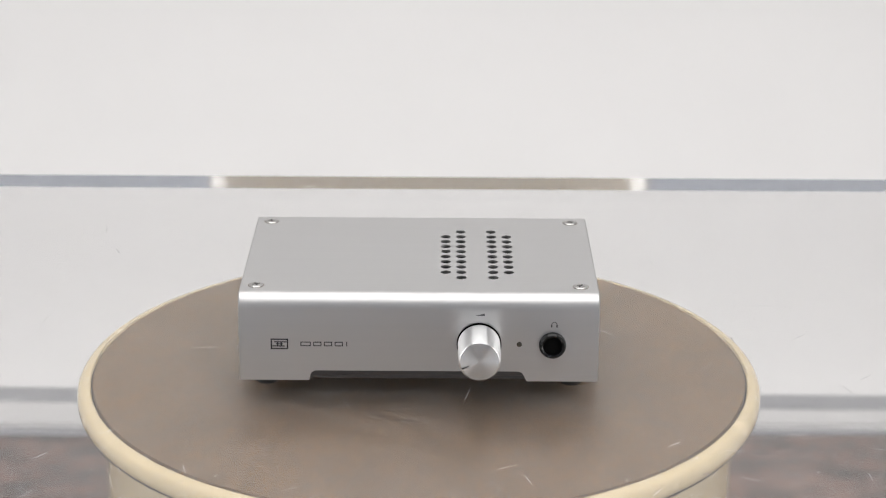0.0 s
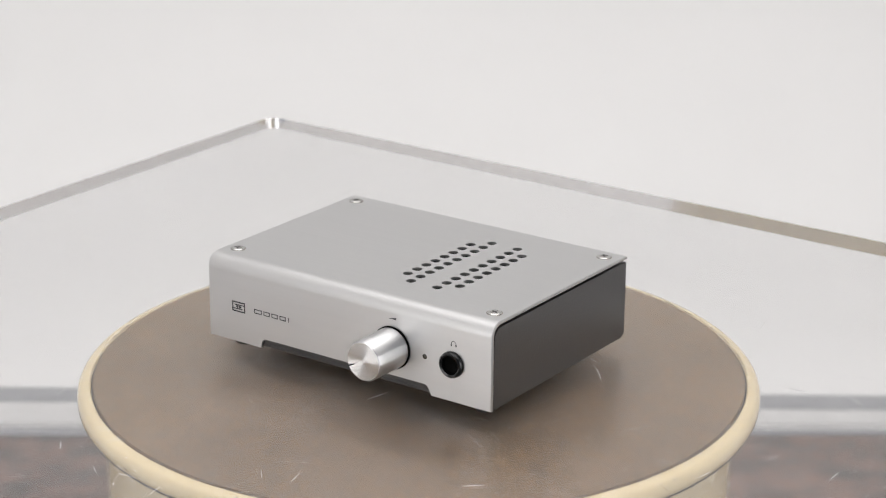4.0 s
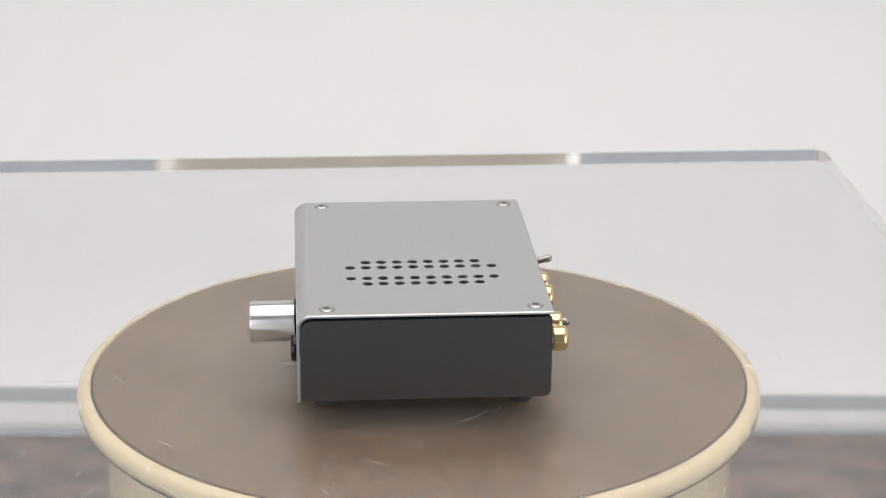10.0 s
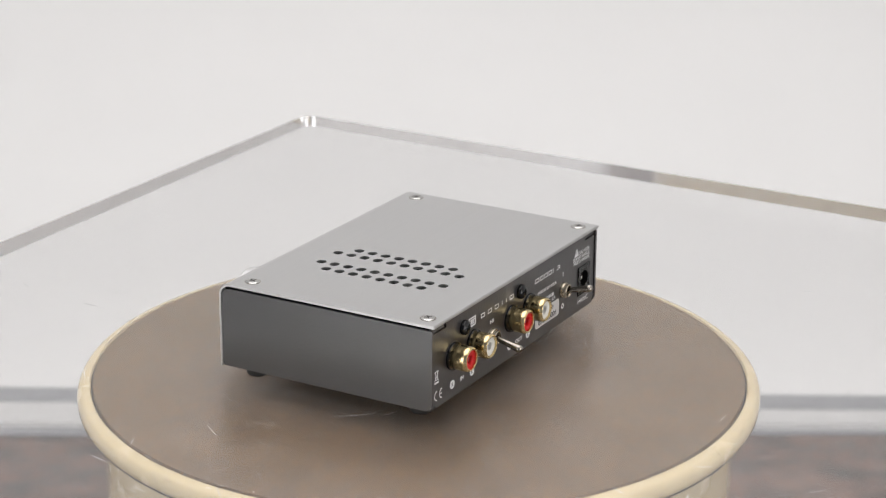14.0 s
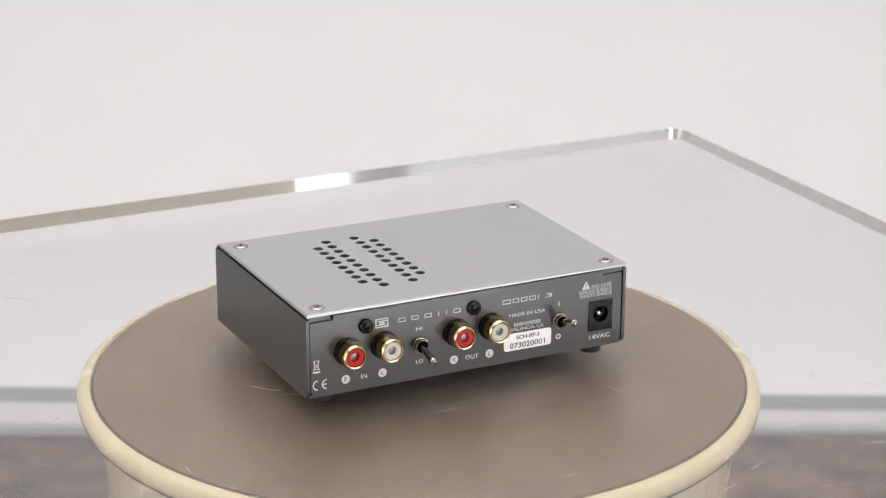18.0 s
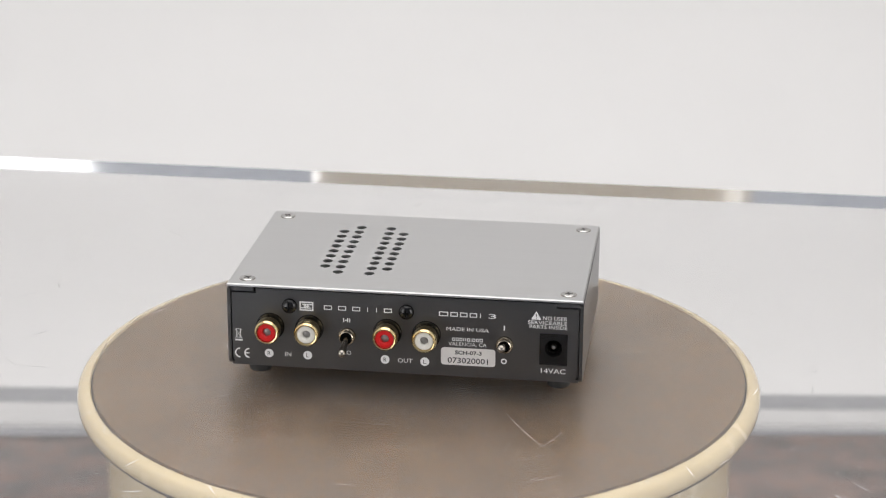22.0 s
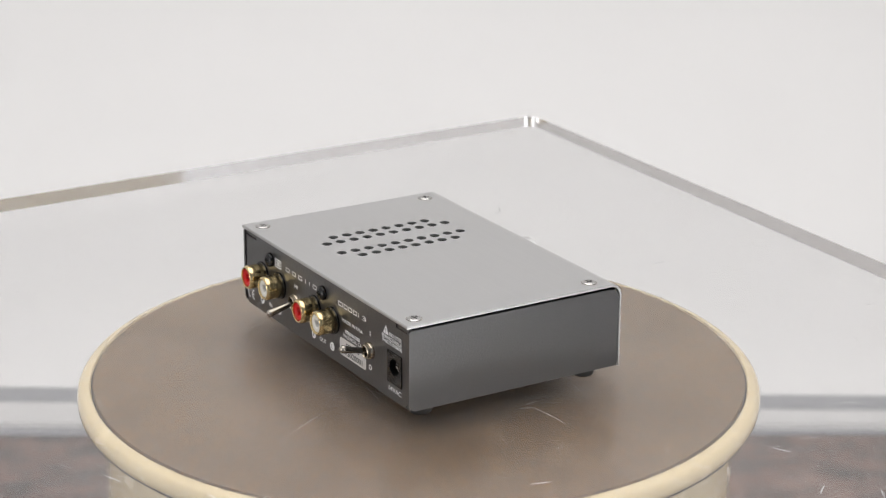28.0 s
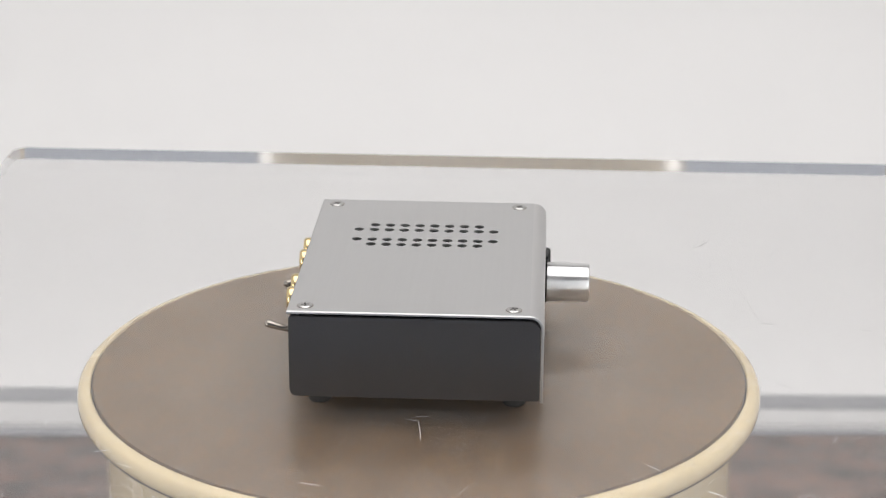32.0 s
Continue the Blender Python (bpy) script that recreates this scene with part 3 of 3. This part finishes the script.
    # black plate added under the vents so that the inside looks unlit
    part("inner_black_plate", box(-ci + 0.003, ci - 0.003, cf + 0.004, YB - 0.004, ZB + 0.010, ZB + 0.0116), PIT, amp, "black plate inside, for the unlit interior")
    part("front_flange", box(-ci + 0.0013, ci - 0.0013, cf, cf + 0.0012, ZB + 0.0013, ct), STEEL, amp)
    # rear plate with stepped upper corners
    rx, zt2 = 0.0620, ct
    hx0, hx1, hz0, hz1 = -0.0582, -0.0484, 0.0113, 0.0229        # opening for the power socket
    b = slab([(hx1, ZB + 0.0003), (rx - 0.002, ZB + 0.0003), (rx, ZB + 0.0023), (rx, 0.0325), (0.0532, 0.0325), (0.0532, zt2), (hx1, zt2)],
             YB - 0.0012, YB)
    slab([(hx0, hz1), (hx1, hz1), (hx1, zt2), (-0.0540, zt2), (-0.0540, 0.0325), (hx0, 0.0325)], YB - 0.0012, YB, b)
    slab([(hx0, ZB + 0.0003), (hx1, ZB + 0.0003), (hx1, hz0), (hx0, hz0)], YB - 0.0012, YB, b)
    slab([(-rx, ZB + 0.0023), (-rx + 0.002, ZB + 0.0003), (hx0, ZB + 0.0003), (hx0, 0.0325), (-rx, 0.0325)], YB - 0.0012, YB, b)
    part("rear_panel", b, STEEL, amp, "dark grey powder-coated rear with white print")
    for s in (-1, 1):
        part("flange", box(min(s * 0.0542, s * 0.0627), max(s * 0.0542, s * 0.0627), YB - 0.0012, YB - 0.0003, 0.0329, ct + 0.0002),
             STEEL, amp)
    # black plate behind the rear joints, in place of their shade
    part("rear_gap", box(-0.0478, ci - 0.0013, YB - 0.0026, YB - 0.0014, ZB + 0.0014, ct), PIT, amp)

    # screws in the cover
    for x, y, turn in ((-0.0578, -0.0357, 20), (0.0572, -0.0357, 65), (-0.0578, 0.0364, 10), (0.0572, 0.0364, 40)):
        b = lathe([(0, -0.001), (0.0026, -0.001), (0.00262, 0.00010), (0.0024, 0.00036), (0.0017, 0.00050), (0.0010, 0.00052),
                   (0, 0.00052)], 32)
        scr = part("screw", b, SCREW, amp, "nickel cross-head screw", 40)
        scr.location = (x, y, ZT)
        c = bmesh.new()
        box(-0.0014, 0.0014, -0.0003, 0.0003, 0.0003, 0.00056, bm=c)
        box(-0.0003, 0.0003, -0.0014, 0.0014, 0.0003, 0.00055, bm=c)
        slot = part("cross_slot", c, SLOT, scr)
        slot.rotation_euler = (0, 0, radians(turn))
        part("countersink", lathe([(0.0026, 0.00002), (0.0029, 0.00002), (0.0029, 0.00006), (0.0026, 0.00006)], 32), DARK_NICKEL, scr)

    # feet
    for x, y in ((-0.0545, -0.0362), (0.0545, -0.0362), (-0.0547, 0.0320), (0.0540, 0.0320)):
        b = lathe([(0, 0.0), (0.0036, 0.0), (0.0040, 0.0004), (0.0042, 0.0012), (0.0043, 0.0024), (0.0043, 0.0030), (0.0043, ZB), (0, ZB)], 32)
        foot = part("foot", b, RUBBER, amp, "round black rubber foot", 40)
        foot.location = (x, y, 0)

    # volume knob
    kx, kz, kl = 0.0212, 0.0184, 0.0166
    b = lathe([(0, 0.0006), (0.0074, 0.0006), (0.0075, 0.0010), (0.00735, kl - 0.0009), (0.0071, kl - 0.0002), (0.0069, kl)], 64, "Y", -1)
    knob = part("volume_knob", b, KNOB, amp, "turned aluminium volume knob", 25)
    knob.location = (kx, YF, kz)
    face = part("knob_face", lathe([(0.0069, kl), (0.0067, kl + 0.00015), (0.0, kl + 0.00015)], 64, "Y", -1), KNOB_FACE, knob,
                "spun bright knob face", 25)
    b = box(-0.0066, -0.0040, -kl - 0.00020, -kl + 0.0004, -0.00022, 0.00022)
    mark = part("pointer", b, PIT, knob, "dark engraved pointer")
    mark.rotation_euler = (0, radians(-24), 0)
    part("gap_shade", lathe([(0.0, 0.0), (0.0079, 0.0), (0.0079, 0.0006), (0.0, 0.0006)], 48, "Y", -1), PIT, knob, "black disc for the shade behind the knob")

    # headphone socket and lamp
    b = lathe([(0.0030, -0.006), (0.0031, 0.0010), (0.0034, 0.0018), (0.0040, 0.0020), (0.0046, 0.0016), (0.0048, 0.0008), (0.0048, 0.0),
               (0.0030, 0.0)], 48, "Y", -1)
    jack = part("headphone_socket", b, BLACK, amp, "black headphone socket", 50)
    jack.location = (0.0471, YF, 0.0182)
    # flat black disc in place of the unlit hole
    part("socket_hollow", lathe([(0, 0.0002), (0.0031, 0.0002), (0.0031, 0.0003), (0, 0.0003)], 32, "Y", -1), PIT, jack)
    led = part("indicator", lathe([(0, 0.00015), (0.0007, 0.00013), (0.00095, 0.00003), (0.00095, 0)], 24, "Y", -1), LENS, amp,
               "unlit indicator lamp", 60)
    led.location = (0.0354, YF, 0.0183)

    front_print(amp)
    rear_fittings(amp)
    return tagged(amp, "small silver headphone amplifier with dark grey sides", "amplifier")


def emblem(x0, x1, z0, z1, w):
    """A square emblem of plain bars."""
    h, g = z1 - z0, x1 - x0
    k = w if g > 0 else -w
    r = [(x0, x1, z1 - w, z1), (x0, x1, z0, z0 + w), (x0, x0 + k, z0, z1), (x1 - k, x1, z0, z1)]
    r += [(x0 + 0.2 * g, x1, z0 + h * 0.64, z0 + h * 0.64 + w * 0.8), (x0, x1 - 0.2 * g, z0 + h * 0.25, z0 + h * 0.25 + w * 0.8),
          (x0 + 0.3 * g, x1 - 0.3 * g, z0 + h * 0.45, z0 + h * 0.45 + w * 0.8),
          (x0 + 0.36 * g, x0 + 0.36 * g + k, z0 + h * 0.25, z0 + h * 0.64), (x1 - 0.36 * g - k, x1 - 0.36 * g, z0 + h * 0.25, z0 + h * 0.64)]
    return r


def name_bars(x0, x1, z0, z1, plan, w, gap=0.30):
    """Plain shapes in place of a name: a hollow block for each wide letter, a bar for each narrow one."""
    r = []
    step = (x1 - x0) / (sum(plan) + gap * (len(plan) - 1))
    k = w if x1 > x0 else -w
    x = x0
    for wide in plan:
        a, e = x, x + step * wide
        if wide < 0.5:
            r.append(((a + e - k) / 2, (a + e + k) / 2, z0, z1))
        else:
            r += [(a, a + k, z0, z1), (e - k, e, z0, z1), (a, e, z1 - w, z1), (a, e, z0, z0 + w)]
        x = e + step * gap
    return r


def front_print(amp):
    y = YF - 0.00001
    bars("emblem", emblem(-52.2, -46.0, 16.0, 20.0, 0.5), y, False, INK_B, amp, "black printed emblem")
    bars("name_print", name_bars(-41.7, -25.0, 17.2, 18.9, (1.25, 1, 1, 1, 0.3), 0.33), y, False, INK_B, amp, "black printed name bars")
    b = slab([(0.0197, 0.0290), (0.0231, 0.0290), (0.0231, 0.0298)], y - 0.00006, y)
    part("wedge_mark", b, INK_B, amp, "black printed volume wedge")
    b = bmesh.new()
    cx, cz = 0.0476, 0.0258
    for i in range(8):
        a0, a1 = radians(180 * i / 8), radians(180 * (i + 1) / 8)
        slab([(cx + r * math.cos(a), cz + r * math.sin(a)) for r, a in ((0.00085, a0), (0.00105, a0), (0.00105, a1), (0.00085, a1))],
             y - 0.00006, y, b)
    box(cx - 0.00120, cx - 0.00070, y - 0.00006, y, cz - 0.0010, cz, bm=b)
    box(cx + 0.00070, cx + 0.00120, y - 0.00006, y, cz - 0.0010, cz, bm=b)
    part("headphone_mark", b, INK_B, amp, "black printed headphone symbol")


def rear_fittings(amp):
    y = YB + 0.00001
    # phono sockets
    for x, mat, colour in ((0.0481, RED, "red"), (0.0339, WHITE, "white"), (0.0058, RED, "red"), (-0.0082, WHITE, "white")):
        z = 0.0202
        b = lathe([(0.0034, 0.0008), (0.0043, 0.0008), (0.0043, 0.0020), (0.0045, 0.0023), (0.00455, 0.0030), (0.00455, 0.0058),
                   (0.0045, 0.0065), (0.0042, 0.0071), (0.0039, 0.0074), (0.0035, 0.0073), (0.0034, 0.0069), (0.0034, 0.0008)], 48, "Y", 1)
        sock = part("phono_socket", b, GOLD, amp, "gold-plated phono socket with " + colour + " core", 35)
        sock.location = (x, YB, z)
        part("washer", lathe([(0.0, 0.0), (0.0051, 0.0), (0.0051, 0.0006), (0.0050, 0.0008), (0.0, 0.0010)], 48, "Y", 1), BLACK, sock,
             "black insulating washer", 40)
        part("core", lathe([(0.0015, 0.0010), (0.0034, 0.0010), (0.0034, 0.0065), (0.0032, 0.0068), (0.0019, 0.0068), (0.0015, 0.0064),
                            (0.0015, 0.0010)], 40, "Y", 1), mat, sock, colour + " plastic core", 40)
        part("contact", lathe([(0, 0.0052), (0.0015, 0.0052), (0.0015, 0.0054), (0, 0.0056)], 24, "Y", 1), CONTACT, sock, "grey metal contact")
    # toggle switches
    for x, z, tilt in ((0.0203, 0.0180, 14), (-0.0360, 0.0180, -15)):
        sw = part("toggle_switch", lathe([(0.0018, 0.0), (0.0031, 0.0), (0.0031, 0.0010), (0.0029, 0.0013), (0.0026, 0.0013),
                                          (0.0025, 0.0024), (0.0022, 0.0026), (0.0018, 0.0020), (0.0018, 0.0)], 32, "Y", 1),
                  YELLOWED, amp, "nickel toggle switch", 40)
        sw.location = (x, YB, z)
        lev = part("lever", lathe([(0, 0.0), (0.0009, 0.0), (0.0012, 0.0070), (0.0014, 0.0095), (0.00145, 0.0103), (0.0012, 0.0109), (0.0007, 0.0113), (0, 0.0114)],
                                  24, "Y", 1), DARK_NICKEL, sw, "nickel switch lever", 40)
        lev.rotation_euler = (radians(-tilt), 0, 0)
        lev.location = (0, 0.0012, 0)
        part("bush", lathe([(0, 0.0015), (0.0017, 0.0011), (0.0017, 0.0017), (0, 0.0017)], 24, "Y", 1), PIT, sw)
    # black bolts
    for x in (0.0410, -0.0010):
        bo = part("bolt", lathe([(0, 0), (0.0027, 0), (0.0027, 0.0009), (0.0023, 0.0015), (0.0014, 0.0020), (0, 0.0022)], 32, "Y", 1),
                  BLACK, amp, "black domed bolt", 40)
        bo.location = (x, YB, 0.0284)
        c = bmesh.new()
        box(-0.0011, 0.0011, 0.0010, 0.00223, -0.0002, 0.0002, bm=c)
        box(-0.0002, 0.0002, 0.0010, 0.00223, -0.0011, 0.0011, bm=c)
        part("cross_slot", c, PIT, bo)
    # mains socket
    x0, x1, z0, z1 = -0.0582, -0.0484, 0.0113, 0.0229
    b = bmesh.new()
    cx, cz, r, n = (x0 + x1) / 2, (z0 + z1) / 2 + 0.0005, 0.0031, 40
    yo, yi = YB + 0.0004, YB - 0.0060
    ring, wall, edge = [], [], []
    for i in range(n):
        a = 2 * math.pi * i / n
        c, s = math.cos(a), math.sin(a)
        ring.append(b.verts.new((cx + r * c, yo, cz + r * s)))
        wall.append(b.verts.new((cx + r * c, yi, cz + r * s)))
        k = min(((x1 - cx) if c > 0 else (cx - x0)) / max(abs(c), 1e-6), ((z1 - cz) if s > 0 else (cz - z0)) / max(abs(s), 1e-6))
        edge.append(b.verts.new((cx + k * c, yo, cz + k * s)))
    for i in range(n):
        j = (i + 1) % n
        ei, ej = edge[i].co, edge[j].co
        if abs(ei.x - ej.x) > 1e-7 and abs(ei.z - ej.z) > 1e-7:
            q = b.verts.new((x1 if (ei.x + ej.x) / 2 > cx else x0, yo, z1 if (ei.z + ej.z) / 2 > cz else z0))
            b.faces.new((ring[i], ring[j], edge[j], q, edge[i]))
        else:
            b.faces.new((ring[i], ring[j], edge[j], edge[i]))
        b.faces.new((ring[i], wall[i], wall[j], ring[j])).material_index = 1
    b.faces.new(wall).material_index = 1
    for p, q in (((x0, z0), (x1, z0)), ((x1, z0), (x1, z1)), ((x1, z1), (x0, z1)), ((x0, z1), (x0, z0))):
        b.faces.new([b.verts.new(v) for v in ((p[0], yo, p[1]), (q[0], yo, q[1]), (q[0], YB - 0.0008, q[1]), (p[0], YB - 0.0008, p[1]))])
    bmesh.ops.recalc_face_normals(b, faces=b.faces[:])
    dc = part("power_socket", b, [BLACK, PIT], amp, "square black power socket")
    part("sleeve", lathe([(0.0024, -0.0057), (0.0030, -0.0057), (0.0030, -0.0022), (0.0027, -0.0020), (0.0024, -0.0026), (0.0024, -0.0057)], 32, "Y", 1),
         CHROME, dc, "nickel contact sleeve", 40).location = (cx, YB, cz)
    part("pin", lathe([(0, -0.0058), (0.0009, -0.0058), (0.0009, -0.0012), (0.0006, -0.0006), (0, -0.0005)], 20, "Y", 1), CHROME, dc,
         "nickel centre pin", 40).location = (cx, YB, cz)

    # label
    lx0, lx1, lz0, lz1 = -0.0328, -0.0134, 0.0092, 0.0158
    lab = part("label", slab(rounded(lx0, lx1, lz0, lz1, [0.0012] * 4), y, y + 0.00008), LABEL, amp, "silver label with serial number")
    yl = y + 0.00009
    writing("label_text", "SCH-07-3", -0.0184, -0.0279, 0.0133, 0.0148, yl, True, INK_B, lab, weight=0.022)
    writing("label_text", "073020001", -0.0158, -0.0302, 0.0100, 0.0121, yl, True, INK_B, lab, weight=0.006)

    # white print, x from its first letter
    for words, xa, xb, za, zb in (("HI", 21.7, 19.2, 23.2, 24.7), ("LO", 21.7, 18.9, 10.9, 12.4), ("MADE IN USA", -15.3, -30.3, 22.2, 23.5),
                                  ("VALENCIA, CA", -16.0, -29.6, 16.4, 17.9), ("I", -35.6, -36.0, 23.3, 25.1), ("IN", 43.0, 40.7, 9.0, 10.6),
                                  ("OUT", 2.1, -3.2, 9.0, 10.6), ("14VAC", -49.0, -57.7, 8.0, 9.8), ("NO USER", -49.4, -57.9, 28.0, 29.4),
                                  ("SERVICEABLE", -44.1, -57.9, 26.3, 27.6), ("PARTS INSIDE", -44.7, -58.0, 24.7, 26.0)):
        writing("print", words, xa / 1000, xb / 1000, za / 1000, zb / 1000, y, True, INK_W, amp)
    bars("emblem", emblem(37.4, 32.4, 26.8, 30.2, 0.45), y, True, INK_W, amp, "white printed emblem")
    bars("name_print", name_bars(28.6, 4.2, 27.6, 29.2, (1, 1, 1, 0.3, 0.3, 1), 0.28, 0.8), y, True,
         INK_W, amp, "white printed name bars")
    bars("name_print", name_bars(-12.6, -27.7, 27.5, 29.2, (1.25, 1, 1, 1, 0.3), 0.33), y, True, INK_W, amp, "white printed name bars")
    writing("print", "3", -0.0302, -0.0329, 0.0275, 0.0292, y, True, INK_W, amp)
    bars("name_print", name_bars(-17.4, -28.2, 18.4, 19.6, (1, 1, 1, 0.4, 0.4, 1, 0.3, 1, 1, 1.1), 0.25), y, True, INK_W, amp, "white printed name bars")
    # round marks with their letters
    for x, words in ((48.8, "R"), (34.7, "L"), (6.7, "R"), (-7.6, "L")):
        m = part("round_mark", lathe([(0, 0), (0.0016, 0), (0.0016, 0.00006), (0, 0.00006)], 32, "Y", 1), INK_W, amp, "white printed dot")
        m.location = (x / 1000, y, 0.0098)
        writing("dot_letter", words, 0.00055, -0.00055, -0.00075, 0.00075, 0.00007, True, STEEL, m)
    ring = part("off_mark", lathe([(0.0006, 0), (0.00105, 0), (0.00105, 0.00006), (0.0006, 0.00006), (0.0006, 0)], 32, "Y", 1), INK_W, amp)
    ring.location = (-0.0358, y, 0.0116)
    # conformity mark: two open arcs, the second with a middle bar
    b = bmesh.new()
    for cx in (0.0594, 0.0560):
        for i in range(12):
            a0, a1 = radians(90 + 15 * i), radians(105 + 15 * i)
            slab([(cx - r * math.cos(a), 0.0094 + r * math.sin(a)) for r, a in ((0.00145, a0), (0.0019, a0), (0.0019, a1), (0.00145, a1))],
                 y, y + 0.00006, b)
    box(0.0560, 0.0575, y, y + 0.00006, 0.0092, 0.0096, bm=b)
    part("conformity_mark", b, INK_W, amp, "white printed double-arc mark")
    # warning triangle
    tri = part("warning_mark", slab([(-0.0452, 0.0280), (-0.0488, 0.0280), (-0.0470, 0.0312)], y, y + 0.00006), INK_W, amp, "white warning triangle")
    b = bmesh.new()
    box(-0.04715, -0.04685, y + 0.00007, y + 0.0001, 0.0289, 0.0302, bm=b)
    box(-0.04715, -0.04685, y + 0.00007, y + 0.0001, 0.0283, 0.0286, bm=b)
    part("exclamation", b, STEEL, tri)
    # crossed-out bin
    b = bmesh.new()
    box(0.0584, 0.0612, y, y + 0.00006, 0.0140, 0.0146, bm=b)
    for xa, xb, za, zb in ((0.0588, 0.0608, 0.0184, 0.0186), (0.0590, 0.0592, 0.0152, 0.0184), (0.0604, 0.0606, 0.0152, 0.0184), (0.0590, 0.0606, 0.0152, 0.0154)):
        box(xa, xb, y, y + 0.00006, za, zb, bm=b)
    for s in (-1, 1):
        merge(b, box(-0.0022, 0.0022, y, y + 0.00008, -0.0001, 0.0001), Matrix.Translation((0.0598, 0, 0.0167)) @ Matrix.Rotation(s * 0.95, 4, "Y"))
    part("bin_mark", b, INK_W, amp, "white crossed-out bin symbol")


amplifier = build_amplifier()


# ------------------------------------------------------------------ what moves
def motions():
    for thing in (turntable, sheet, amplifier):
        x, y, z = thing.location
        rows = []
        for t, deg in TURN:
            rows.append((t, pose(x, y, z, 0, 0, deg)))
        walk(thing, rows)


motions()
